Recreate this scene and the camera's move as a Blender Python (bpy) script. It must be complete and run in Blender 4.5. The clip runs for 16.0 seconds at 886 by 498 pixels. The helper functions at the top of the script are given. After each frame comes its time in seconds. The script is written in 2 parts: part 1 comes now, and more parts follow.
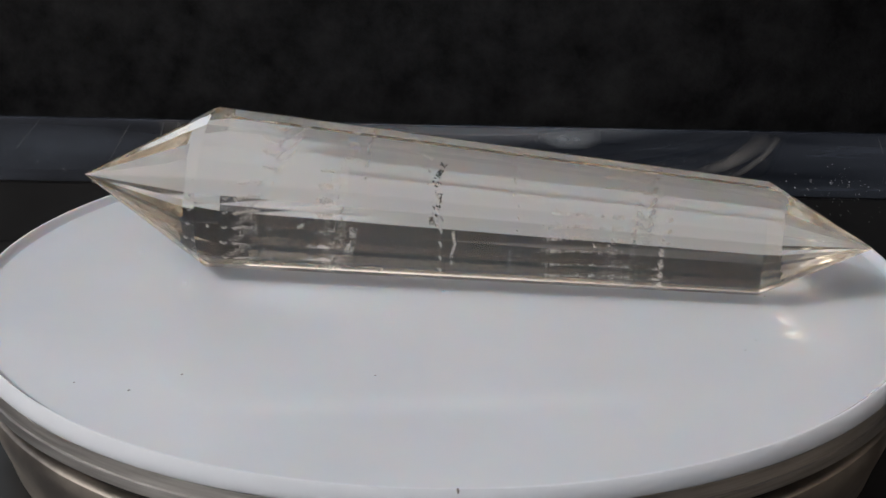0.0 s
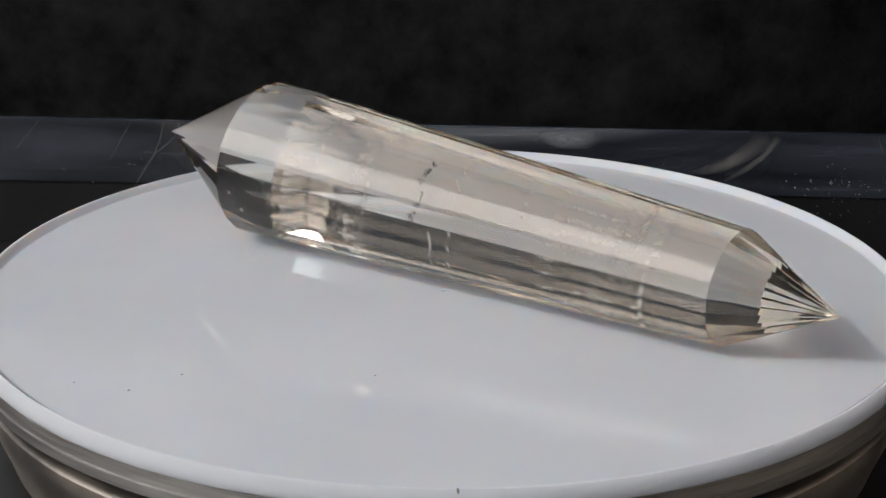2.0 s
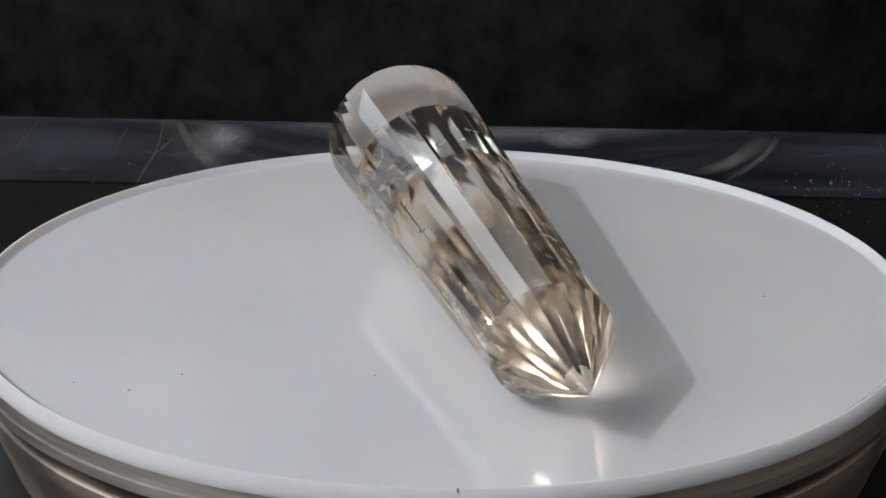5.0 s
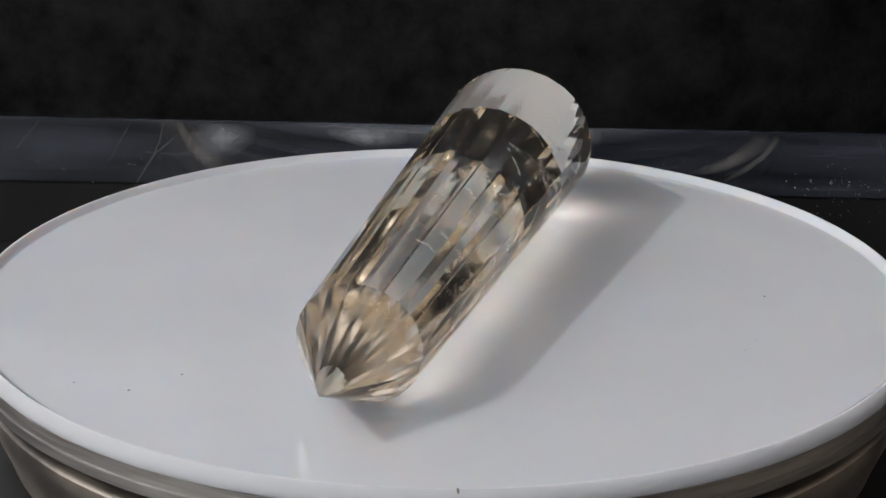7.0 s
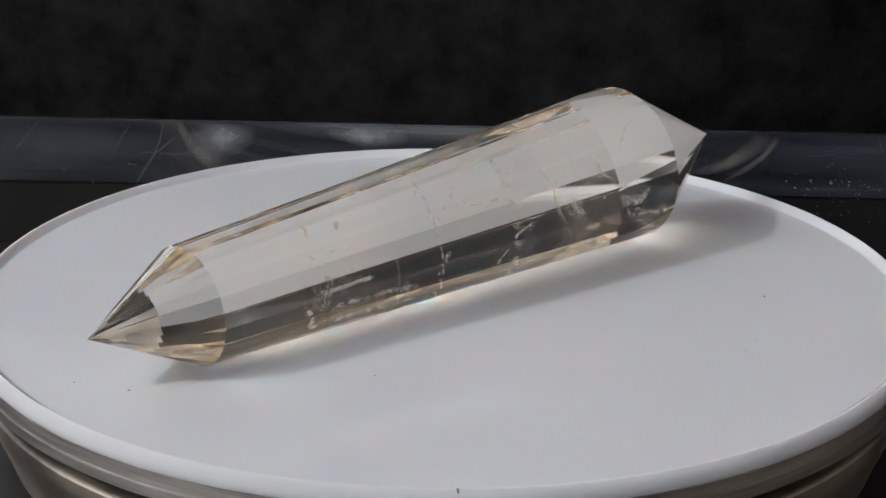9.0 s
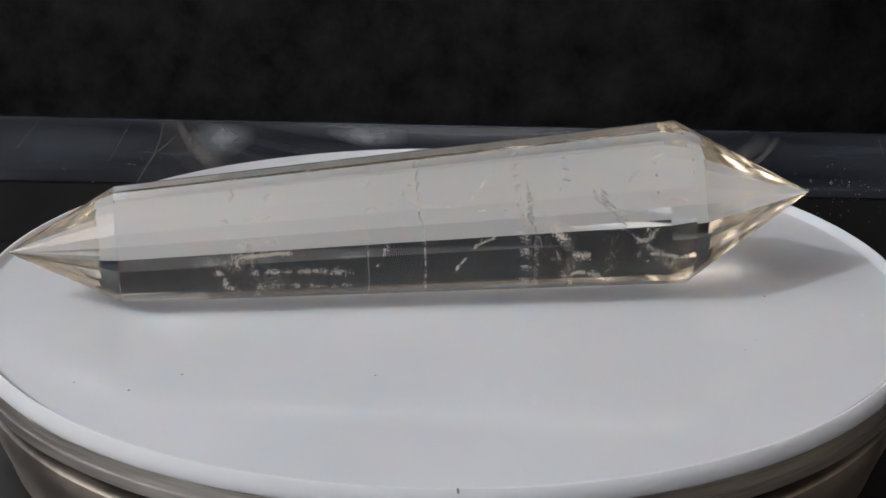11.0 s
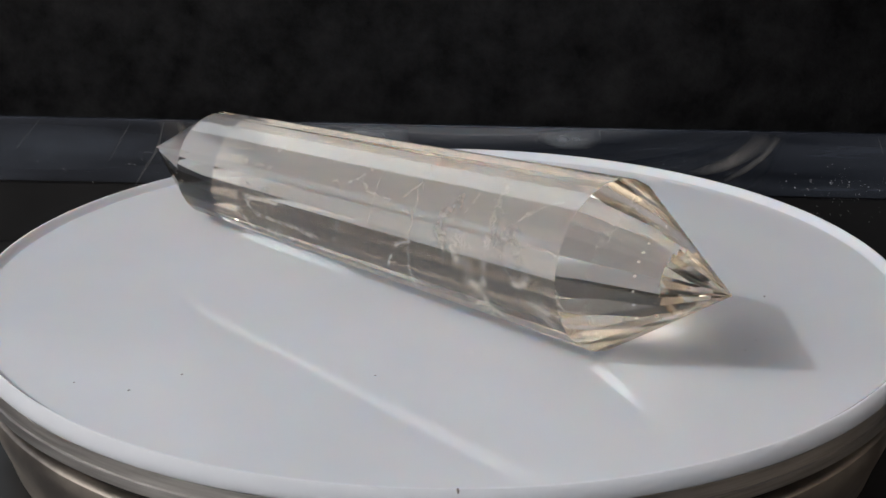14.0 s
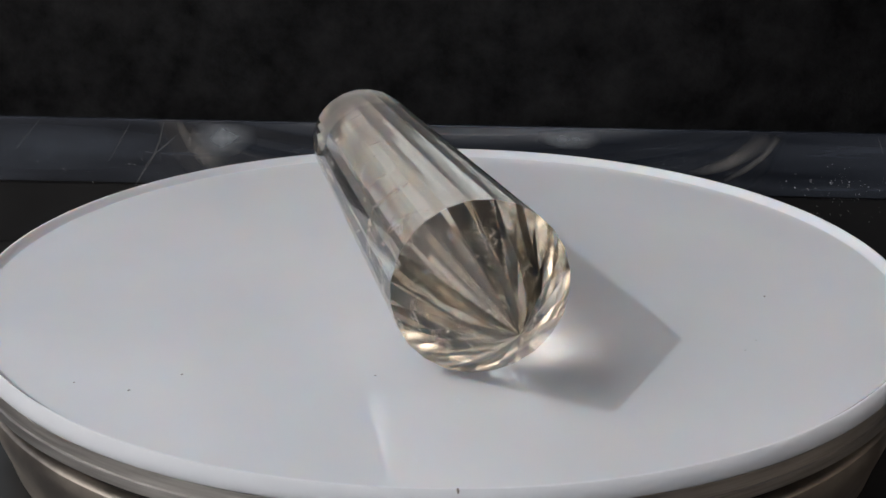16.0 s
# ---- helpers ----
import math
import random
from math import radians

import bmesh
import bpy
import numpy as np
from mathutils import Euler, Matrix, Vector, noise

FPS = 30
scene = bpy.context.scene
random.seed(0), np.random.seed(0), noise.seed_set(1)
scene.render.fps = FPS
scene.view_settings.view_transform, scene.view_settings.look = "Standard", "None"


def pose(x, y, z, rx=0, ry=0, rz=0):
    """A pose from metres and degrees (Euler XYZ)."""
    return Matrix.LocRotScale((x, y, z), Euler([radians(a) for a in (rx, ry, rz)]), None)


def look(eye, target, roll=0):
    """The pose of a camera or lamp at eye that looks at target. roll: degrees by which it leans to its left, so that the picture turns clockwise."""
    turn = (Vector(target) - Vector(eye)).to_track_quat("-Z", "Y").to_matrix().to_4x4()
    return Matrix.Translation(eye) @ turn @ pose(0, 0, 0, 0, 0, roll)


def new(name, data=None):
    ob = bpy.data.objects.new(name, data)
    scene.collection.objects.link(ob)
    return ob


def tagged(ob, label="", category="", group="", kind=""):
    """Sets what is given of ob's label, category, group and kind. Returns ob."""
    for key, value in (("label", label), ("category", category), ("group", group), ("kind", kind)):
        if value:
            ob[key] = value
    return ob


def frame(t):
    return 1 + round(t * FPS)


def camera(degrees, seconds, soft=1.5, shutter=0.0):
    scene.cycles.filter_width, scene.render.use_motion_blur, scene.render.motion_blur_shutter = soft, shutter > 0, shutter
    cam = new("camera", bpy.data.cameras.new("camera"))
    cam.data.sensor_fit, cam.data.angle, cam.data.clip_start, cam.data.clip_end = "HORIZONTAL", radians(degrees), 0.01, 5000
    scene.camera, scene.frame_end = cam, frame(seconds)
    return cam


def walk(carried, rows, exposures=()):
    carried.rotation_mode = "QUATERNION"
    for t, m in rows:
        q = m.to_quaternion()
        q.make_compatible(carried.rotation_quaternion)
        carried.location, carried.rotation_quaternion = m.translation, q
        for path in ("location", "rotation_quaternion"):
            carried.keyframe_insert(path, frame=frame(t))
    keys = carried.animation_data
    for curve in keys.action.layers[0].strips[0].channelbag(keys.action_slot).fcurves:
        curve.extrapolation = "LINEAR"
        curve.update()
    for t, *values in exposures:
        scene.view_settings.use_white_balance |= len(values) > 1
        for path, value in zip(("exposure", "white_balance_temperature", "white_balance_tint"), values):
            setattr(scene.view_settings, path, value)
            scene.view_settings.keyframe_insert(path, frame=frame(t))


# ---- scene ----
cam = camera(22.97, 16.0, soft=1.6)
EYE = (-0.00449, -0.44105, 0.16468)
AIM = (-0.00449 + 0.010457, -0.44105 + 0.942043, 0.16468 - 0.335330)
walk(cam, [(0.0, look(EYE, AIM, 0.49)), (16.0, look(EYE, AIM, 0.49))],
     exposures=[(0.0, -0.88, 6010, 7), (16.0, -0.88, 6010, 7)])

# ---------------------------------------------------------------- light
SUN_EL, SUN_AZ = 42.5, 207.5          # degrees; azimuth of the sun from +x, counter-clockwise


WINDOW = (-1.34, -0.52, 0.44, 2.10)     # left, right, sill and head of the opening in the north wall


def build_light():
    world = bpy.data.worlds.new("daylight")
    scene.world = world
    world.use_nodes = True
    nt = world.node_tree
    sky = nt.nodes.new("ShaderNodeTexSky")
    sky.sky_type = "NISHITA"
    sky.sun_disc = False
    sky.air_density, sky.dust_density, sky.ozone_density = 0.35, 8.0, 0.0
    sky.sun_elevation = radians(SUN_EL)
    sky.sun_rotation = radians(90.0 - SUN_AZ)
    bg = nt.nodes["Background"]
    bg.inputs["Strength"].default_value = 0.15
    nt.links.new(sky.outputs[0], bg.inputs["Color"])
    data = bpy.data.lights.new("sun", "SUN")
    data.energy = 1.3
    data.angle = radians(0.75)
    data.color = (0.985, 0.99, 1.0)
    ob = new("sun", data)
    e, a = radians(SUN_EL), radians(SUN_AZ)
    at = Vector((math.cos(e) * math.cos(a), math.cos(e) * math.sin(a), math.sin(e)))
    ob.matrix_world = look(tuple(at * 3.0), (0, 0, 0))
    # lamp added for unseen bright sky behind the cloth, assumed from the facets' highlights
    x0, x1, z0, z1 = WINDOW
    data = bpy.data.lights.new("window_light", "AREA")
    data.shape, data.size, data.size_y = "RECTANGLE", x1 - x0 - 0.1, z1 - z0 - 0.1
    data.energy = 15.0
    data.color = (0.92, 0.97, 1.0)
    ob = new("window_light", data)
    ob.matrix_world = look(((x0 + x1) / 2, 1.70, (z0 + z1) / 2), ((x0 + x1) / 2, 0.0, (z0 + z1) / 2))


build_light()
# many inner reflections before the light leaves the crystal
scene.cycles.max_bounces, scene.cycles.transmission_bounces, scene.cycles.glossy_bounces = 32, 32, 16
scene.cycles.sample_clamp_indirect, scene.cycles.blur_glossy = 0.0, 0.06


# ---------------------------------------------------------------- materials
def material(name, color=(0.5, 0.5, 0.5), rough=0.5, metal=0.0, ior=1.5, spec=0.5):
    m = bpy.data.materials.new(name)
    m.use_nodes = True
    b = m.node_tree.nodes["Principled BSDF"]
    b.inputs["Base Color"].default_value = (*color, 1)
    b.inputs["Roughness"].default_value = rough
    b.inputs["Metallic"].default_value = metal
    b.inputs["IOR"].default_value = ior
    b.inputs["Specular IOR Level"].default_value = spec
    return m, m.node_tree, b


def noise_node(nt, scale, detail=4.0, stretch=(1, 1, 1), rough=0.55):
    tc = nt.nodes.new("ShaderNodeTexCoord")
    mp = nt.nodes.new("ShaderNodeMapping")
    mp.inputs["Scale"].default_value = stretch
    n = nt.nodes.new("ShaderNodeTexNoise")
    n.inputs["Scale"].default_value = scale
    n.inputs["Detail"].default_value = detail
    n.inputs["Roughness"].default_value = rough
    nt.links.new(tc.outputs["Object"], mp.inputs["Vector"])
    nt.links.new(mp.outputs[0], n.inputs["Vector"])
    return n


def ramp(nt, source, stops):
    r = nt.nodes.new("ShaderNodeValToRGB")
    els = r.color_ramp.elements
    els[0].position, els[0].color = stops[0][0], (*stops[0][1], 1)
    els[1].position, els[1].color = stops[-1][0], (*stops[-1][1], 1)
    for p, c in stops[1:-1]:
        e = els.new(p)
        e.color = (*c, 1)
    nt.links.new(source, r.inputs[0])
    return r


def bump(nt, b, source, strength, distance):
    n = nt.nodes.new("ShaderNodeBump")
    n.inputs["Strength"].default_value = strength
    n.inputs["Distance"].default_value = distance
    nt.links.new(source, n.inputs["Height"])
    nt.links.new(n.outputs[0], b.inputs["Normal"])


def grey(v):
    return (v, v, v)


# white acrylic of the platter
ACRYLIC, nt, b = material("white_acrylic", (0.69, 0.735, 0.79), 0.10, ior=1.49)
n = noise_node(nt, 18, 3)
c = ramp(nt, n.outputs[0], [(0.35, (0.675, 0.710, 0.755)), (0.65, (0.712, 0.745, 0.788))])
nt.links.new(c.outputs[0], b.inputs["Base Color"])
n = noise_node(nt, 60, 5)
c = ramp(nt, n.outputs[0], [(0.3, grey(0.03)), (0.7, grey(0.09))])
nt.links.new(c.outputs[0], b.inputs["Roughness"])

b.inputs["Subsurface Weight"].default_value = 0.8
b.inputs["Subsurface Radius"].default_value = (1.0, 0.72, 0.55)
b.inputs["Subsurface Scale"].default_value = 0.0022

# satin-sawn edge of the same acrylic
EDGE, nt, b = material("satin_acrylic_edge", (0.61, 0.65, 0.70), 0.6, ior=1.49)
n = noise_node(nt, 400, 3, (1, 1, 0.1))
bump(nt, b, n.outputs[0], 0.15, 0.0002)
b.inputs["Subsurface Weight"].default_value = 0.9
b.inputs["Subsurface Radius"].default_value = (1.0, 0.98, 0.96)
b.inputs["Subsurface Scale"].default_value = 0.008

# turned steel
STEEL, nt, b = material("turned_steel", (0.50, 0.48, 0.45), 0.28, metal=1.0)
n = noise_node(nt, 150, 7, (0.5, 0.5, 12))
c = ramp(nt, n.outputs[0], [(0.3, (0.42, 0.41, 0.395)), (0.7, (0.62, 0.61, 0.59))])
nt.links.new(c.outputs[0], b.inputs["Base Color"])
r = ramp(nt, n.outputs[0], [(0.3, grey(0.34)), (0.7, grey(0.50))])
nt.links.new(r.outputs[0], b.inputs["Roughness"])
bump(nt, b, n.outputs[0], 0.12, 0.0003)

# polished drum under it
DRUM, nt, b = material("polished_steel", (0.46, 0.45, 0.43), 0.2, metal=1.0)
n = noise_node(nt, 45, 6, (1, 1, 1.6), 0.65)
# mottled brown in the colour imitates warm reflections on the drum
c = ramp(nt, n.outputs[0], [(0.3, (0.34, 0.31, 0.275)), (0.62, (0.58, 0.53, 0.46)), (0.76, (0.78, 0.70, 0.58))])
nt.links.new(c.outputs[0], b.inputs["Base Color"])
c = ramp(nt, n.outputs[0], [(0.3, grey(0.40)), (0.7, grey(0.54))])
nt.links.new(c.outputs[0], b.inputs["Roughness"])

# black that stands in for the ring's dark reflection in the drum
DRUM_DARK, nt, b = material("dark_reflection", (0.012, 0.012, 0.013), 0.6)

# clear smoky quartz
QUARTZ = bpy.data.materials.new("clear_quartz")
QUARTZ.use_nodes = True
nt = QUARTZ.node_tree
nt.nodes.remove(nt.nodes["Principled BSDF"])
glass = nt.nodes.new("ShaderNodeBsdfGlass")
glass.inputs["Color"].default_value = (0.983, 0.964, 0.928, 1)
glass.inputs["Roughness"].default_value = 0.05
glass.inputs["IOR"].default_value = 1.545
nt.links.new(glass.outputs[0], nt.nodes["Material Output"].inputs[0])

# healed fractures and their specks
VEIL, nt, b = material("white_fracture", (0.98, 0.97, 0.96), 0.35, metal=0.2)
clear, mix = nt.nodes.new("ShaderNodeBsdfTransparent"), nt.nodes.new("ShaderNodeMixShader")
mix.inputs[0].default_value = 0.68
nt.links.new(clear.outputs[0], mix.inputs[1])
nt.links.new(b.outputs[0], mix.inputs[2])
nt.links.new(mix.outputs[0], nt.nodes["Material Output"].inputs[0])
HAZE = bpy.data.materials.new("fracture_haze")
HAZE.use_nodes = True
nt = HAZE.node_tree
nt.nodes.remove(nt.nodes["Principled BSDF"])
clear, milky, mix = nt.nodes.new("ShaderNodeBsdfTransparent"), nt.nodes.new("ShaderNodeBsdfPrincipled"), nt.nodes.new("ShaderNodeMixShader")
milky.inputs["Base Color"].default_value = (0.93, 0.90, 0.86, 1)
milky.inputs["Roughness"].default_value = 0.35
milky.inputs["Metallic"].default_value = 0.25
big, fine = noise_node(nt, 220, 3), noise_node(nt, 1300, 4)
rb, rf = ramp(nt, big.outputs[0], [(0.49, grey(0.0)), (0.68, grey(0.9))]), ramp(nt, fine.outputs[0], [(0.40, grey(0.08)), (0.60, grey(1.0))])
mul = nt.nodes.new("ShaderNodeMath")
mul.operation = "MULTIPLY"
nt.links.new(rb.outputs[0], mul.inputs[0])
nt.links.new(rf.outputs[0], mul.inputs[1])
nt.links.new(mul.outputs[0], mix.inputs[0])
nt.links.new(clear.outputs[0], mix.inputs[1])
nt.links.new(milky.outputs[0], mix.inputs[2])
nt.links.new(mix.outputs[0], nt.nodes["Material Output"].inputs[0])
DARK_SPECK, nt, b = material("dark_mineral", (0.03, 0.035, 0.02), 0.5)

# black velvet
VELVET, nt, b = material("black_velvet", (0.008, 0.008, 0.008), 0.95, spec=0.1)
n = noise_node(nt, 75, 6, rough=0.7)
c = ramp(nt, n.outputs[0], [(0.34, (0.0028, 0.0029, 0.0031)), (0.68, (0.0168, 0.0170, 0.0174))])
nt.links.new(c.outputs[0], b.inputs["Base Color"])
n = noise_node(nt, 900, 2)
bump(nt, b, n.outputs[0], 0.5, 0.0006)

# smoke-dark polished acrylic, streaked in tone and gloss
SMOKE, nt, b = material("dark_polished_acrylic", (0.012, 0.014, 0.018), 0.12, ior=2.2)
n = noise_node(nt, 40, 7, (0.35, 1, 5), 0.65)
c = ramp(nt, n.outputs[0], [(0.35, (0.010, 0.0125, 0.018)), (0.75, (0.064, 0.075, 0.096))])
nt.links.new(c.outputs[0], b.inputs["Base Color"])
n = noise_node(nt, 40, 4, (1, 1, 4))
c = ramp(nt, n.outputs[0], [(0.35, grey(0.02)), (0.75, grey(0.12))])
nt.links.new(c.outputs[0], b.inputs["Roughness"])

TABLE, nt, b = material("black_table", (0.010, 0.010, 0.011), 0.45)
n = noise_node(nt, 30, 6)
c = ramp(nt, n.outputs[0], [(0.35, grey(0.006)), (0.75, grey(0.018))])
nt.links.new(c.outputs[0], b.inputs["Base Color"])

# honey-coloured wood of the unseen table, added to warm the crystal's reflections
WOOD, nt, b = material("honey_wood", (0.40, 0.29, 0.18), 0.4)
n = noise_node(nt, 6, 6, (0.6, 8, 8))
c = ramp(nt, n.outputs[0], [(0.3, (0.32, 0.22, 0.13)), (0.7, (0.48, 0.36, 0.23))])
nt.links.new(c.outputs[0], b.inputs["Base Color"])

# plain grey plaster round the window
PLASTER, nt, b = material("grey_plaster", (0.42, 0.44, 0.47), 0.9)
n = noise_node(nt, 3, 5)
c = ramp(nt, n.outputs[0], [(0.3, (0.39, 0.41, 0.44)), (0.7, (0.45, 0.47, 0.50))])
nt.links.new(c.outputs[0], b.inputs["Base Color"])

PALE_PLASTER, nt, b = material("pale_plaster", (0.48, 0.43, 0.36), 0.9)
n = noise_node(nt, 3, 5)
c = ramp(nt, n.outputs[0], [(0.3, (0.45, 0.40, 0.33)), (0.7, (0.51, 0.46, 0.39))])
nt.links.new(c.outputs[0], b.inputs["Base Color"])

DIRT, nt, b = material("grey_dirt", (0.24, 0.235, 0.23), 0.7)
SEAM, nt, b = material("grey_seam", (0.42, 0.43, 0.45), 0.6)
DUST, nt, b = material("pale_dust", (0.5, 0.48, 0.45), 0.8)


def reflection_paint(name, color, most):
    """Painted reflection for the block's face: uneven, mostly clear."""
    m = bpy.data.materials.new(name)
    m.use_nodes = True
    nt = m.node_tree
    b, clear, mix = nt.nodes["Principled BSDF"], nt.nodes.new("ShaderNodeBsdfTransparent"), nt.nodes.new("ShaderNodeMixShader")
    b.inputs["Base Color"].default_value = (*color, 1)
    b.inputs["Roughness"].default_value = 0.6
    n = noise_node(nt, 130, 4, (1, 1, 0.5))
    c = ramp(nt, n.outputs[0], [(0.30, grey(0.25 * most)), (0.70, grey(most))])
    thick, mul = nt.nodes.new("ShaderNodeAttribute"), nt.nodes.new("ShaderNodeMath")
    thick.attribute_name, mul.operation = "glow_weight", "MULTIPLY"
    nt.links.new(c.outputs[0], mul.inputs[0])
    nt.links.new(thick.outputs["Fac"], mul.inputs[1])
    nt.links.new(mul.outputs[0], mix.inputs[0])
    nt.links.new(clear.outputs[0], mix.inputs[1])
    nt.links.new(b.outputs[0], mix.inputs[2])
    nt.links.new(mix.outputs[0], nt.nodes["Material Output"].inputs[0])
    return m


# tones of the reflections painted on the block
REFLECT_WARM, REFLECT_COOL = reflection_paint("warm_reflection", (0.50, 0.48, 0.44), 0.45), reflection_paint("cool_reflection", (0.42, 0.46, 0.50), 0.80)
REFLECT_FAINT = reflection_paint("faint_blue_reflection", (0.20, 0.24, 0.30), 0.30)
SCRATCH, nt, b = material("pale_scratch", (0.085, 0.085, 0.085), 0.5)


# ---------------------------------------------------------------- helpers
def to_mesh(name, bm, mat, smooth=None):
    bmesh.ops.recalc_face_normals(bm, faces=bm.faces)
    me = bpy.data.meshes.new(name)
    bm.to_mesh(me)
    bm.free()
    me.materials.append(mat)
    if smooth is not None:
        me.polygons.foreach_set("use_smooth", [True] * len(me.polygons))
        me.set_sharp_from_angle(angle=radians(smooth))
    return me


def part(name, bm, mat, parent, label="", smooth=None):
    ob = new(name, to_mesh(name, bm, mat, smooth))
    ob.parent = parent
    if label:
        tagged(ob, label)
    return ob


def lathe(profile, steps=192, closed=True):
    """Turn a profile of (radius, height) round z."""
    bm = bmesh.new()
    rings = []
    for r, z in profile:
        rings.append([bm.verts.new((r * math.cos(2 * math.pi * i / steps), r * math.sin(2 * math.pi * i / steps), z)) for i in range(steps)])
    pairs = list(zip(rings, rings[1:])) + ([(rings[-1], rings[0])] if closed else [])
    for a, c in pairs:
        for i in range(steps):
            j = (i + 1) % steps
            bm.faces.new((a[i], a[j], c[j], c[i]))
    if not closed:
        bm.faces.new(rings[0])
        bm.faces.new(list(reversed(rings[-1])))
    return bm


def box(x0, x1, y0, y1, z0, z1, bevel=0.0):
    bm = bmesh.new()
    bmesh.ops.create_cube(bm, size=1.0)
    for v in bm.verts:
        v.co = Vector(((x0 + x1) / 2 + v.co.x * (x1 - x0), (y0 + y1) / 2 + v.co.y * (y1 - y0), (z0 + z1) / 2 + v.co.z * (z1 - z0)))
    if bevel:
        bmesh.ops.bevel(bm, geom=bm.edges[:], offset=bevel, segments=2, affect="EDGES")
    return bm


# ---------------------------------------------------------------- setting
TABLE_Z = -0.029
PLATE = pose(0.0, 0.1008, 0.0, 0, 0, -3.0)


def build_setting():
    # wide unseen wooden sheet, there to send warm light into the crystal
    bm = box(-8.0, 8.0, -8.0, 8.0, TABLE_Z - 0.04, TABLE_Z - 0.004)
    ob = new("floor", to_mesh("floor", bm, WOOD))
    tagged(ob, "unseen warm wooden table top under a black cloth, added to warm reflections", "table top", kind="structure")
    bm = box(-0.24, 0.50, -0.32, 0.15, TABLE_Z - 0.004, TABLE_Z, 0.001)
    ob = new("black_cloth", to_mesh("black_cloth", bm, TABLE))
    tagged(ob, "black cloth laid under the steel pedestal", "cloth")
    # plain unseen walls, added for bounce light and reflections; the sunny sides stand open
    ob = new("wall_east", to_mesh("wall_east", box(1.6, 1.72, -1.72, 1.72, TABLE_Z, 1.5), PALE_PLASTER))
    tagged(ob, "plain pale plaster wall, unseen, added for bounce light", "wall", kind="structure")
    # unseen wall and assumed window that hold the added lamp
    x0, x1, z0, z1 = WINDOW
    bm = bmesh.new()
    for b4 in ((-1.6, x0, TABLE_Z, 2.4), (x1, 1.6, TABLE_Z, 2.4), (x0, x1, TABLE_Z, z0), (x0, x1, z1, 2.4)):
        me = to_mesh("piece", box(b4[0], b4[1], 1.6, 1.72, b4[2], b4[3]), PLASTER)
        bm.from_mesh(me)
        bpy.data.meshes.remove(me)
    bmesh.ops.remove_doubles(bm, verts=bm.verts, dist=0.0001)
    ob = new("wall_north", to_mesh("wall_north", bm, PLASTER))
    tagged(ob, "plain grey plaster wall, unseen, with an assumed window opening", "wall", kind="structure")
    bm = bmesh.new()
    for b4 in ((x0, x0 + 0.04, z0, z1), (x1 - 0.04, x1, z0, z1), (x0 + 0.04, x1 - 0.04, z0, z0 + 0.04), (x0 + 0.04, x1 - 0.04, z1 - 0.04, z1)):
        me = to_mesh("piece", box(b4[0], b4[1], 1.63, 1.69, b4[2], b4[3]), EDGE)
        bm.from_mesh(me)
        bpy.data.meshes.remove(me)
    ob = new("window_1", to_mesh("window_1", bm, EDGE))
    tagged(ob, "plain white frame of an assumed, unseen window", "window", kind="structure")
    # velvet drape with shallow folds, close behind the acrylic block; unseen end bent forward to darken the crystal
    bm = bmesh.new()
    nz = 40
    line = [Vector((-0.40 + 0.58 * i / 110, 0.0)) for i in range(110)]
    # bowed so that one end catches more sun than the other
    line = [Vector((p.x, 0.0062 + (0.9 if p.x < 0 else 1.4) * p.x * p.x)) for p in line]
    line += [Vector((0.18 + 0.13 * math.sin(radians(90 * i / 24)), 0.0516 - 0.13 * (1 - math.cos(radians(90 * i / 24))))) for i in range(25)]
    w = len(line)
    front, back = [], []
    for k in range(nz + 1):
        for i, p in enumerate(line):
            # unseen top edge: low at one end to brighten facets, high elsewhere to darken them
            rise = min(1.0, max(0.0, (p.x + 0.068) / 0.034))
            z = TABLE_Z + 0.001 + (0.090 + 0.290 * rise * rise * (3 - 2 * rise)) * k / nz
            d = (line[min(i + 1, w - 1)] - line[max(i - 1, 0)]).normalized()
            out = Vector((-d.y, d.x))
            q = p + out * (0.0010 * k / nz + 0.0016 * noise.noise(Vector((i * 0.05, z * 3, 0))) + 0.0006 * noise.noise(Vector((i * 0.22, z * 12, 3))))
            front.append(bm.verts.new((q.x, q.y, z)))
            q = q + out * 0.004
            back.append(bm.verts.new((q.x, q.y, z)))
    for k in range(nz):
        for i in range(w - 1):
            a = k * w + i
            bm.faces.new((front[a], front[a + 1], front[a + 1 + w], front[a + w]))
            bm.faces.new((back[a], back[a + w], back[a + 1 + w], back[a + 1]))
    ob = new("backdrop", to_mesh("backdrop", bm, VELVET, 60))
    ob.matrix_world = PLATE
    tagged(ob, "black velvet cloth hanging as a backdrop, its unseen top shaped for reflections", "backdrop", kind="structure")


build_setting()


# ---------------------------------------------------------------- the acrylic block behind the turntable

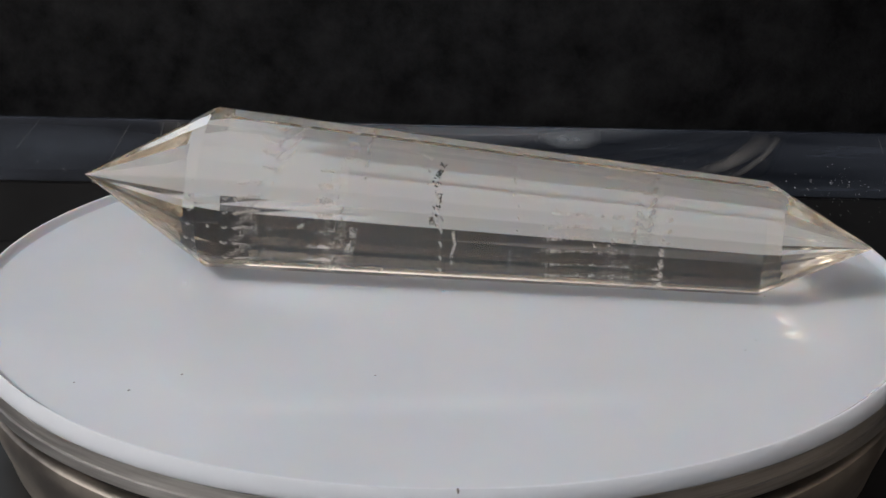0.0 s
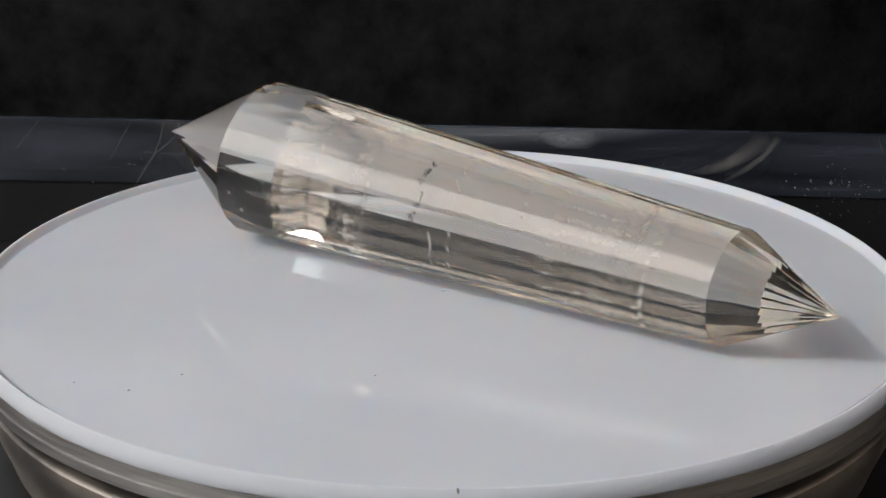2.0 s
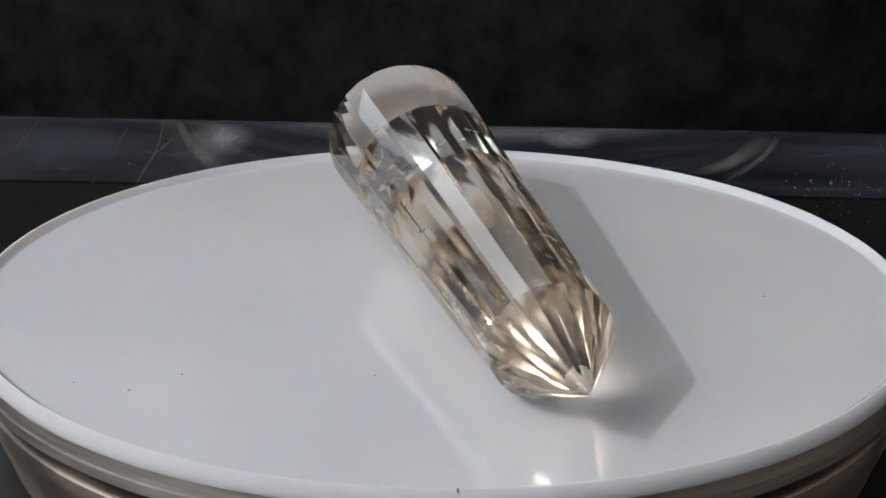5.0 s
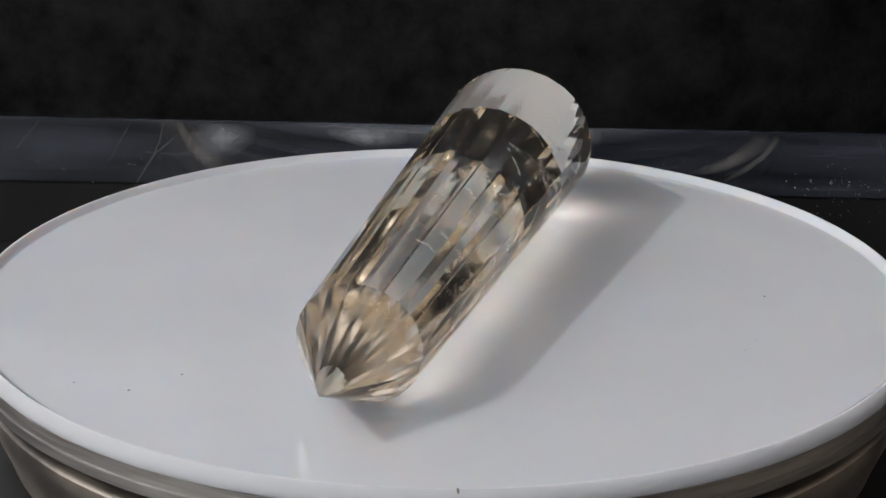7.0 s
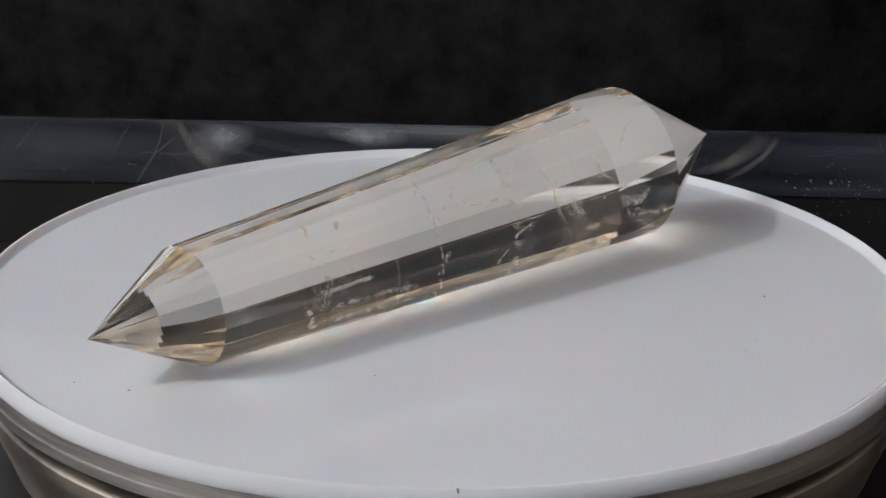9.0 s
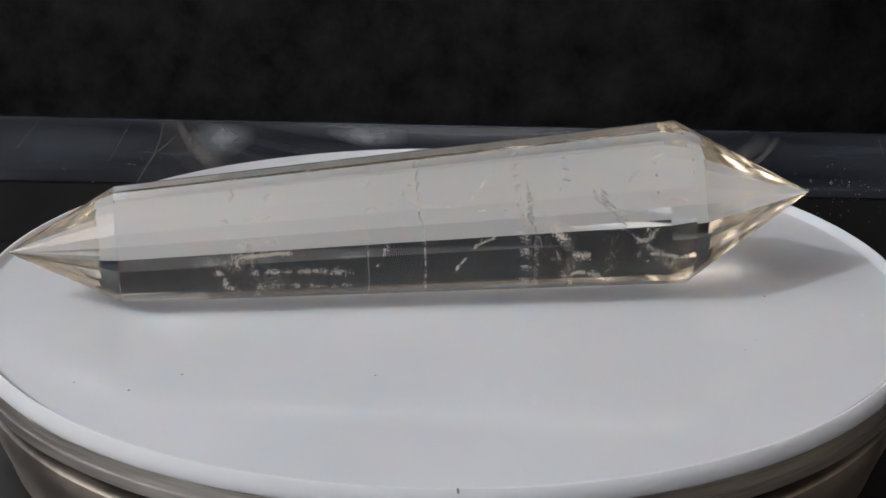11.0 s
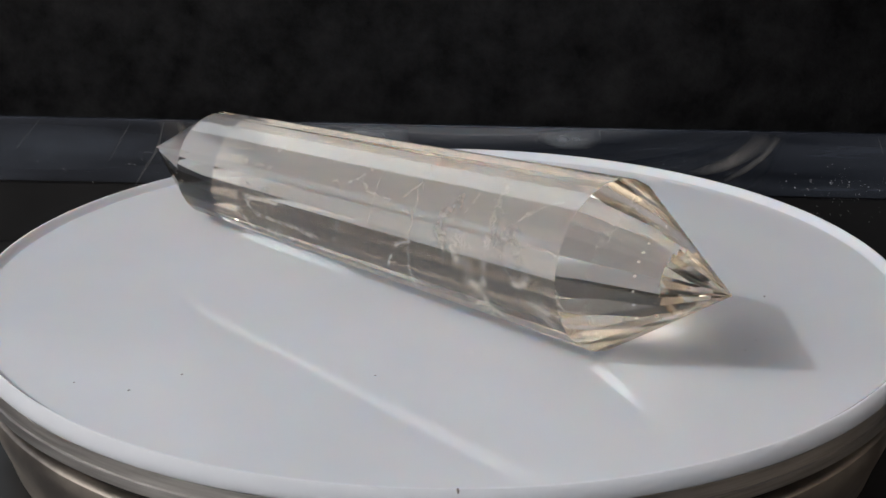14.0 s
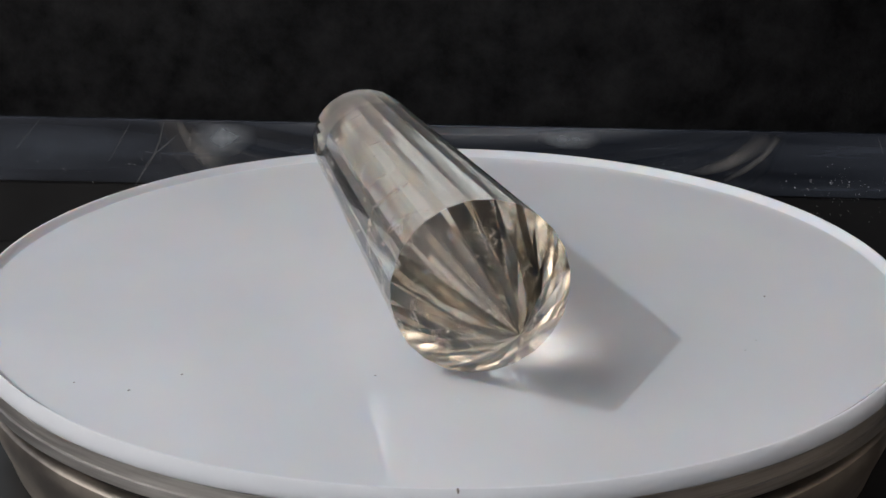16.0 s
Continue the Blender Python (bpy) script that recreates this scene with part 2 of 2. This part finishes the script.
def build_block():
    root = new("acrylic_block")
    root.matrix_world = PLATE
    tagged(root, "long dark polished acrylic block, scratched and dusty", "acrylic block")
    part("slab", box(-0.21, 0.21, 0.0, 0.0018, -0.0117, 0.0056, 0.0003), SMOKE, root, smooth=30)
    part("plinth", box(-0.21, 0.21, 0.0005, 0.0018, TABLE_Z, -0.0119, 0.0004), TABLE, root, "black plinth under the slab", smooth=30)
    # dust and scratches on the face
    rng = random.Random(11)

    def place(u, v):
        return Vector((0.0001465 * (u - 784), 0.0, 0.0056 - 0.000156 * (v - 224 - 0.0204 * (u - 784))))

    bm = bmesh.new()
    for u, v, spread, count in ((1490, 325, 60, 90), (1480, 370, 60, 40), (1230, 300, 70, 22), (150, 290, 150, 26), (1200, 310, 300, 20)):
        for _ in range(count):
            p = place(u + rng.gauss(0, spread), v + rng.gauss(0, 16))
            if not (-0.0250 < p.z < 0.0052):
                continue
            r = rng.uniform(0.00004, 0.00012) * rng.choice((0.6, 1, 1, 1.3))
            bmesh.ops.create_icosphere(bm, subdivisions=1, radius=r, matrix=Matrix.Translation(p) @ pose(0, 0, 0, 0, rng.uniform(0, 90), 0) @ Matrix.Diagonal((rng.uniform(0.8, 2.0), 0.7, 0.8, 1)))
    tagged(part("dust", bm, DUST, root, "pale dust specks"), kind="stuff")
    lines = (((297, 217), (288, 250), (277, 274), (257, 303), (241, 328)), ((324, 236), (300, 256), (281, 270), (266, 292)), ((235, 222), (216, 252), (196, 284)),
             ((74, 213), (52, 238), (30, 262)), ((262, 268), (273, 271)), ((1556, 246), (1563, 262), (1567, 275)))
    for line, w in zip(lines, (0.00022, 0.00012, 0.00010, 0.00010, 0.00025, 0.00010)):
        bm = bmesh.new()
        pts = [place(*q) for q in line]
        rows = []
        for i, p in enumerate(pts):
            d = (pts[min(i + 1, len(pts) - 1)] - pts[max(i - 1, 0)]).normalized()
            side = Vector((-d.z, 0, d.x)) * (w * (0.35 if i in (0, len(pts) - 1) else 1.0))
            rows.append([bm.verts.new(p + side), bm.verts.new(p + Vector((0, -0.00006, 0))), bm.verts.new(p - side)])
        for a, c in zip(rows, rows[1:]):
            bm.faces.new((a[0], a[1], c[1], c[0]))
            bm.faces.new((a[1], a[2], c[2], c[1]))
        part("scratch", bm, SCRATCH, root, "pale thin scratch")
    # reflections painted on the slab as soft-edged streaks of pale colour
    marks = ((((-60, 258), (50, 260), (160, 262), (300, 264)), (26, 28, 28, 16), REFLECT_FAINT),
             (((322, 214), (335, 240), (352, 262), (375, 280), (410, 294)), (3, 6, 9, 13, 15), REFLECT_WARM),
             (((345, 236), (380, 244), (420, 244), (465, 238)), (9, 24, 22, 9), REFLECT_COOL),
             (((585, 236), (640, 241), (690, 243), (735, 242)), (6, 13, 14, 8), REFLECT_COOL),
             (((960, 243), (1000, 247), (1040, 247), (1075, 243)), (6, 13, 13, 6), REFLECT_COOL),
             (((1362, 240), (1340, 262), (1308, 283), (1268, 299), (1225, 309)), (14, 11, 9, 7, 4), REFLECT_WARM),
             (((1382, 243), (1360, 274), (1330, 298), (1288, 322)), (6, 4, 4, 3), REFLECT_WARM))
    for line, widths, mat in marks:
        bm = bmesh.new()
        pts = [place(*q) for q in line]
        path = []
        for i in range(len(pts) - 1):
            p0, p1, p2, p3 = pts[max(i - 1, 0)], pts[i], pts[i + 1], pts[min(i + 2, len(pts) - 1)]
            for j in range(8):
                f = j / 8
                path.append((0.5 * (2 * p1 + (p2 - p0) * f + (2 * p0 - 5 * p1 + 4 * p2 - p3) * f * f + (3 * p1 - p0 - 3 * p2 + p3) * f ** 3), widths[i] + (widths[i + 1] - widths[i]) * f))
        glow_weight = bm.verts.layers.float.new("glow_weight")
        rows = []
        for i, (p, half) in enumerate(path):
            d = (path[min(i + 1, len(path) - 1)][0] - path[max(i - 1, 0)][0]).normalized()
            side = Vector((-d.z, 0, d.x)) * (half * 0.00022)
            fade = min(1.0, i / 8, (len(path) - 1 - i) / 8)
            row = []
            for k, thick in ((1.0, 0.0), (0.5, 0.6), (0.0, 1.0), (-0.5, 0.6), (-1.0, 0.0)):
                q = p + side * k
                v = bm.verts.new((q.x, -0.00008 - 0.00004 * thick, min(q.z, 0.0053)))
                v[glow_weight] = thick * fade
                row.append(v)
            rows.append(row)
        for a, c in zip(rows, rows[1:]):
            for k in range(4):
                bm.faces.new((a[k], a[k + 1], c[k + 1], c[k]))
        part("reflection_streak", bm, mat, root, "painted reflection on the block's face", 60)
    return root


build_block()


# ---------------------------------------------------------------- turntable
DISC_AT = (0.00055, -0.0051, 0.0)


def build_turntable():
    root = new("turntable")
    tagged(root, "round turntable with a white acrylic platter on a steel base", "turntable")
    root.matrix_world = pose(*DISC_AT)
    # platter: flat top, raised lip with a hollow inner flank, satin side
    R, T, LIP = 0.09954, 0.0025, 0.0015
    flank = [(R - 0.0005 - 0.0019 * u, LIP * (1 - u) ** 1.25) for u in (0.0, 0.15, 0.3, 0.45, 0.6, 0.75, 0.9, 1.0)]
    prof = [(0.0005, -T), (R + 0.0002, -T), (R + 0.0004, -T + 0.0002), (R, LIP - 0.0003), (R - 0.0001, LIP - 0.0001), (R - 0.0003, LIP), *flank, (R - 0.0026, 0.0), (R - 0.0032, 0.0), (0.0005, 0.0)]
    disc = part("platter", lathe(prof, 256), ACRYLIC, root, "glossy white acrylic disc with a satin edge", 25)
    disc.data.materials.append(EDGE)
    for poly in disc.data.polygons:
        if math.hypot(poly.center.x, poly.center.y) > R - 0.0006:
            poly.material_index = 1
    # one turned steel ring, its lower half set back a little
    part("steel_ring", lathe([(0.070, -T - 0.0001), (R + 0.0002, -T - 0.0001), (R + 0.0003, -0.0049), (R - 0.0001, -0.0051), (R - 0.0001, -0.0054), (R + 0.0003, -0.0056), (R + 0.0003, -0.0075), (R + 0.0001, -0.0078), (0.070, -0.0078)], 256), STEEL, root, "turned brushed steel ring with a fine groove", 20)
    # specks of dirt stuck on the top, and the butted seam of the edge with its nick
    for x, y, r in ((0.06888, -0.00757, 0.0003), (-0.05972, -0.05931, 0.00026), (-0.05045, -0.05149, 0.00022), (-0.07067, -0.05560, 0.00016), (0.06347, -0.03267, 0.00013), (0.06069, -0.03782, 0.00013), (-0.01308, -0.05165, 0.00016)):
        bm = bmesh.new()
        bmesh.ops.create_icosphere(bm, subdivisions=2, radius=r, matrix=pose(x - DISC_AT[0], y - DISC_AT[1], 0.00002, 0, 0, 57 * r * 1e4) @ Matrix.Diagonal((0.75, 1.5, 0.5, 1)))
        part("dirt_speck", bm, DIRT, root, "small dark speck of dirt", 60)
    turn = pose(0, 0, 0, 0, 0, -88.98)
    bm = box(R - 0.0003, R + 0.00004, -0.00009, 0.00009, -T + 0.0003, LIP - 0.0009)
    bm.transform(turn)
    part("seam", bm, SEAM, root, "thin grey seam in the edge")
    bm = box(R - 0.0004, R + 0.00006, -0.00022, 0.00022, LIP - 0.0009, LIP + 0.00004, 0.00005)
    bm.transform(turn @ pose(0, 0, 0, 8, 0, 0))
    part("nick", bm, DIRT, root, "small dark nick in the edge")
    return root


def build_base():
    root = new("steel_pedestal")
    tagged(root, "polished round steel pedestal under a turning platter", "pedestal")
    root.matrix_world = pose(*DISC_AT)
    # recessed black band in place of the dark reflection on the drum
    part("dark_reflection_band", lathe([(0.0600, -0.0080), (0.0952, -0.0080), (0.0952, -0.0112), (0.0600, -0.0112)], 192), DRUM_DARK, root, "black band for a dark reflection under the steel ring", 30)
    side = [(0.0972, -0.0116), (0.0977, -0.0121), (0.0977, -0.0140), (0.0973, -0.0160), (0.0964, -0.0185), (0.0952, -0.0215), (0.0939, -0.0245), (0.0926, TABLE_Z + 0.0008), (0.0920, TABLE_Z)]
    part("drum", lathe([(0.0600, -0.0114), (0.0965, -0.0114), *side, (0.0600, TABLE_Z)], 192), DRUM, root, smooth=40)
    return root


turntable = build_turntable()
build_base()

# ---------------------------------------------------------------- quartz crystal
SIDES = 24
TWIST = 0.0                         # degrees by which the facets are turned about the axis
S_WIDE, S_NARROW, TIP_WIDE, TIP_NARROW = 0.05539, -0.06374, 0.05539 + 0.02881, -0.06374 - 0.02291
R_WIDE, R_NARROW = 0.01746, 0.01213
OVAL = 1.024                        # a little wider than high
LEAN = -2.562                       # the axis rises towards the wide end
OFF_X, OFF_Y = -0.00471, -0.00378
LIFT = 0.01263 + (0.01795 - 0.01263) * 0.06374 / (0.05539 + 0.06374)
ON_TABLE = pose(OFF_X, OFF_Y, LIFT, 0, LEAN, 0)


def build_crystal():
    root = new("quartz_crystal")
    tagged(root, "clear pale-smoky quartz point, many-sided, tapered to both tips", "crystal")
    rng = random.Random(5)
    bm = bmesh.new()
    rings = []
    wobble = [rng.uniform(-0.25, 0.25) for _ in range(SIDES)]
    for s, r in ((S_NARROW, R_NARROW), (S_WIDE, R_WIDE)):
        ring = []
        for i in range(SIDES):
            skew = -5.2 if i in (15, 16) else 0.0
            a = 2 * math.pi * (i + 0.5) / SIDES + radians(wobble[i] + TWIST + skew) - math.pi / 2
            ring.append(bm.verts.new((s, OVAL * r * math.cos(a), r * math.sin(a))))
        rings.append(ring)
    tip_n, tip_w = bm.verts.new((TIP_NARROW, 0, 0)), bm.verts.new((TIP_WIDE, 0, 0))
    for i in range(SIDES):
        j = (i + 1) % SIDES
        bm.faces.new((rings[0][i], rings[0][j], rings[1][j], rings[1][i]))
        bm.faces.new((rings[0][j], rings[0][i], tip_n))
        bm.faces.new((rings[1][i], rings[1][j], tip_w))
    bm.transform(ON_TABLE)
    part("body", bm, QUARTZ, root, "clear pale-smoky faceted quartz")

    def radius(s):
        return R_NARROW + (R_WIDE - R_NARROW) * (s - S_NARROW) / (S_WIDE - S_NARROW)

    def flake(bm, p, size):
        # most flakes lean outward and up, to catch the sun facing the camera
        side = Vector((0, -0.6 if p.y < 0 else 0.6, 0.5)) + Vector((0, p.y, p.z)).normalized() * 0.6
        n = (side + Vector((rng.gauss(0, 0.35), rng.gauss(0, 0.35), rng.gauss(0, 0.35)))).normalized()
        u = n.orthogonal().normalized()
        v = n.cross(u)
        k, a0 = rng.choice((3, 4, 5)), rng.uniform(0, 6.28)
        vs = []
        for i in range(k):
            a = a0 + 6.2832 * i / k
            q = size * rng.uniform(0.5, 1.2)
            vs.append(bm.verts.new(p + u * (q * math.cos(a)) + v * (0.6 * q * math.sin(a))))
        bm.faces.new(vs)

    def veil(name, s, slope, y_mid, y_half, z_mid, z_half, thick, count, size, mat, label, wisp=260.0, cut=0.0):
        """Flakes strewn over a leaning sheet across the crystal, thinned out to wisps."""
        bm = bmesh.new()
        made = 0
        for _ in range(count * 12):
            y, z = y_mid + y_half * rng.uniform(-1, 1), z_mid + z_half * rng.uniform(-1, 1)
            x = s + slope * z + rng.gauss(0, thick) + 0.0012 * noise.noise(Vector((y * 300, z * 300, s * 90)))
            if math.hypot(y, z) > 0.93 * radius(x) or noise.noise(Vector((x * wisp, y * wisp, z * wisp + s * 70))) < cut:
                continue
            flake(bm, Vector((x, y, z)), size * rng.uniform(0.4, 1.3))
            made += 1
            if made >= count:
                break
        bm.transform(ON_TABLE)
        tagged(part(name, bm, mat, root, label), kind="stuff")

    def sheet(s, slope_z, slope_y, y0, y1, z0, z1, wave, label):
        """A crumpled fracture sheet inside the body."""
        bm = bmesh.new()
        ny, nz = 26, 30
        grid = {}
        for i in range(ny + 1):
            for k in range(nz + 1):
                y, z = y0 + (y1 - y0) * i / ny, z0 + (z1 - z0) * k / nz
                x = s + slope_z * z + slope_y * y + wave * noise.noise(Vector((y * 260, z * 260, s * 400)))
                if math.hypot(y, z) < 0.94 * radius(x):
                    grid[i, k] = bm.verts.new((x, y, z))
        for i in range(ny):
            for k in range(nz):
                q = [grid.get(e) for e in ((i, k), (i + 1, k), (i + 1, k + 1), (i, k + 1))]
                if all(q):
                    bm.faces.new(q)
        bm.transform(ON_TABLE)
        part("fracture", bm, HAZE, root, label, 180)

    def crack(points, width, count, size):
        """A thin line of flakes along a bent path."""
        bm = bmesh.new()
        pts = [Vector(q) for q in points]
        for _ in range(count):
            f = rng.uniform(0, len(pts) - 1.001)
            i = int(f)
            p = pts[i].lerp(pts[i + 1], f - i)
            wisp = 0.5 + 1.6 * abs(noise.noise(p * 420.0))
            if noise.noise(p * 650.0 + Vector((7, 0, 0))) < -0.12:
                continue
            p = p + Vector((rng.gauss(0, width), rng.gauss(0, width), rng.gauss(0, width))) * wisp
            flake(bm, p, size * rng.uniform(0.4, 1.3))
        bm.transform(ON_TABLE)
        tagged(part("crack", bm, VEIL, root, "thin white healed crack"), kind="stuff")

    def skin(path, width, count, size, depth=0.90):
        """A healed crack under the skin; the path gives millimetres along the axis and degrees round it."""
        at = [Vector((q, depth * radius(q / 1000) * 1000 * math.cos(radians(g)), depth * radius(q / 1000) * 1000 * math.sin(radians(g)))) / 1000 for q, g in path]
        crack(at, width, int(count * 1.3), size * 1.15)

    # towards the side seen last: cloud, fan and slanting veil
    veil("veil", -0.0360, 0.0, -0.0085, 0.0040, -0.0030, 0.0055, 0.0052, 1500, 0.00011, VEIL, "white speckled fracture cloud", wisp=330.0, cut=0.10)
    veil("veil", 0.0262, -0.45, -0.0110, 0.0035, -0.0045, 0.0075, 0.0013, 900, 0.00014, VEIL, "white fanned fracture veil", wisp=200.0, cut=-0.05)
    veil("veil", 0.0425, -0.95, -0.0110, 0.0030, -0.0050, 0.0065, 0.0007, 500, 0.00014, VEIL, "white slanting fracture veil", wisp=200.0, cut=-0.10)
    # towards the side seen first
    veil("veil", 0.0455, 0.55, 0.0110, 0.0035, -0.0050, 0.0075, 0.0006, 170, 0.00017, VEIL, "white wispy fracture veil", cut=0.05)
    veil("veil", 0.0250, 0.10, 0.0105, 0.0035, -0.0030, 0.0110, 0.0009, 300, 0.00017, VEIL, "white speckled fracture veil", cut=0.0)
    veil("veil", -0.0318, 0.0, 0.0080, 0.0040, 0.0, 0.0090, 0.0010, 60, 0.00015, VEIL, "faint white speckles", cut=0.05)
    veil("veil", -0.0412, -0.05, 0.0075, 0.0040, 0.0, 0.0100, 0.0014, 90, 0.00015, VEIL, "faint white fracture veil", cut=0.0)
    bm = bmesh.new()
    for _ in range(105):
        a = radians(rng.uniform(4, 60))
        if noise.noise(Vector((a * 9, 2.0, 0))) < -0.25:
            continue
        q = rng.uniform(0.0134, 0.0142)
        flake(bm, Vector((0.0048 + 0.0006 * math.sin(a * 11) + rng.gauss(0, 0.00045), q * math.cos(a), q * math.sin(a))), rng.uniform(0.0002, 0.00045))
    bm.transform(ON_TABLE)
    tagged(part("mineral_specks", bm, DARK_SPECK, root, "row of dark green mineral specks"), kind="stuff")
    sheet(0.0425, -0.95, 0.10, -0.0155, -0.0050, -0.0130, 0.0070, 0.0012, "white wispy fracture sheet")
    sheet(0.0262, -0.45, 0.25, -0.0155, -0.0040, -0.0130, 0.0070, 0.0020, "white wispy fracture sheet")
    sheet(-0.0330, 0.25, 0.50, -0.0130, -0.0030, -0.0100, 0.0000, 0.0030, "white crumpled fracture sheet")
    # dense cloud near the narrow end
    skin(((-43.9, -164), (-42.2, -155), (-42.1, -141), (-40.1, -138)), 0.00025, 260, 0.00022)
    skin(((-39.7, -159), (-33.8, -160), (-28.1, -159), (-21.6, -158), (-16.9, -154)), 0.00045, 420, 0.00021)
    skin(((-36.3, -140), (-29.6, -141), (-24.2, -138), (-16.3, -138)), 0.00038, 230, 0.00020)
    skin(((-40.4, -176), (-35.9, -178), (-31.5, -179), (-28.6, -178)), 0.00030, 330, 0.00022)
    skin(((-41.8, 167), (-38.1, 170), (-34.4, 168), (-31.5, 170)), 0.00026, 240, 0.00020)
    skin(((-41.9, 146), (-39.4, 151), (-36.6, 148), (-32.2, 149)), 0.00028, 200, 0.00018)
    skin(((-41.1, 130), (-39.2, 120), (-39.9, 110)), 0.00022, 160, 0.00018)
    skin(((-33.7, 134), (-32.6, 127), (-31.9, 121)), 0.00030, 150, 0.00018)
    # thin branching cracks along the middle
    skin(((-12.8, 127), (-11.3, 121), (-10.8, 114)), 0.00020, 90, 0.00016)
    skin(((-12.4, 147), (-11.1, 145), (-9.8, 150), (-9.1, 157)), 0.00016, 110, 0.00016)
    skin(((-7.7, 145), (-4.8, 138), (-3.0, 128), (-1.4, 124)), 0.00018, 150, 0.00017)
    skin(((-4.0, 140), (-1.4, 148), (1.5, 150), (6.3, 151)), 0.00018, 170, 0.00017)
    skin(((-10.9, -160), (-9.7, -169), (-8.7, 180)), 0.00020, 110, 0.00017)
    skin(((5.4, -152), (7.5, -164), (9.6, -175), (13.7, -181)), 0.00020, 220, 0.00018)
    skin(((9.5, 145), (11.3, 137), (13.1, 129), (14.6, 124)), 0.00024, 200, 0.00018)
    skin(((9.9, 155), (14.0, 157), (19.2, 157), (22.8, 151)), 0.00022, 220, 0.00017)
    skin(((27.6, 146), (28.7, 136), (29.0, 126)), 0.00015, 90, 0.00015)
    # fan and slanting cracks near the wide end
    skin(((25.5, 174), (27.4, 182), (28.5, 191), (30.1, 198), (33.2, 200)), 0.00050, 520, 0.00022)
    skin(((28.3, -137), (31.3, -142), (34.3, -140), (36.7, -131)), 0.00035, 380, 0.00022)
    skin(((41.9, 143), (44.3, 135), (47.2, 126), (51.0, 122)), 0.00022, 230, 0.00016)
    skin(((44.6, 157), (48.4, 159), (52.0, 159), (54.4, 162)), 0.00018, 190, 0.00017)
    skin(((42.0, -177), (43.7, -171), (45.6, -172), (47.0, -179)), 0.00032, 240, 0.00018)
    skin(((43.3, -159), (48.2, -159), (51.7, -155), (54.6, -155)), 0.00020, 260, 0.00019)
    # the other side: single thin cracks and sparkling specks
    skin(((22.6, -2), (21.7, -12), (23.2, -30)), 0.00055, 260, 0.00018)
    skin(((33.6, -8), (31.0, -2)), 0.00018, 90, 0.00017)
    skin(((0.9, -1), (0.3, -13), (1.4, -27), (0.7, -40)), 0.00016, 190, 0.00017)
    skin(((-11.2, -10), (-11.2, -42)), 0.00010, 40, 0.00012)
    for q, g in ((-31.4, 70), (-41.0, 48), (-31.9, 11), (-31.9, -2), (-28.9, -4), (49.9, -25), (52.5, -12)):
        skin(((q, g), (q + 0.3, g + 2)), 0.00008, 5, 0.00026, 0.96)
    return root


crystal = build_crystal()


# ---------------------------------------------------------------- motion
def motions():
    turn = [(0, 171.74), (1, 158.06), (2, 144.87), (3, 131.67), (4, 118.09), (5, 103.93), (6, 89.08), (7, 73.55), (8, 57.41), (9, 40.79),
            (10, 23.85), (11, 6.76), (12, -10.35), (13, -27.34), (14, -44.17), (15, -60.87), (16, -77.56)]
    rows = [(float(t), pose(0, 0, 0, 0, 0, a)) for t, a in turn]
    walk(crystal, rows)


motions()
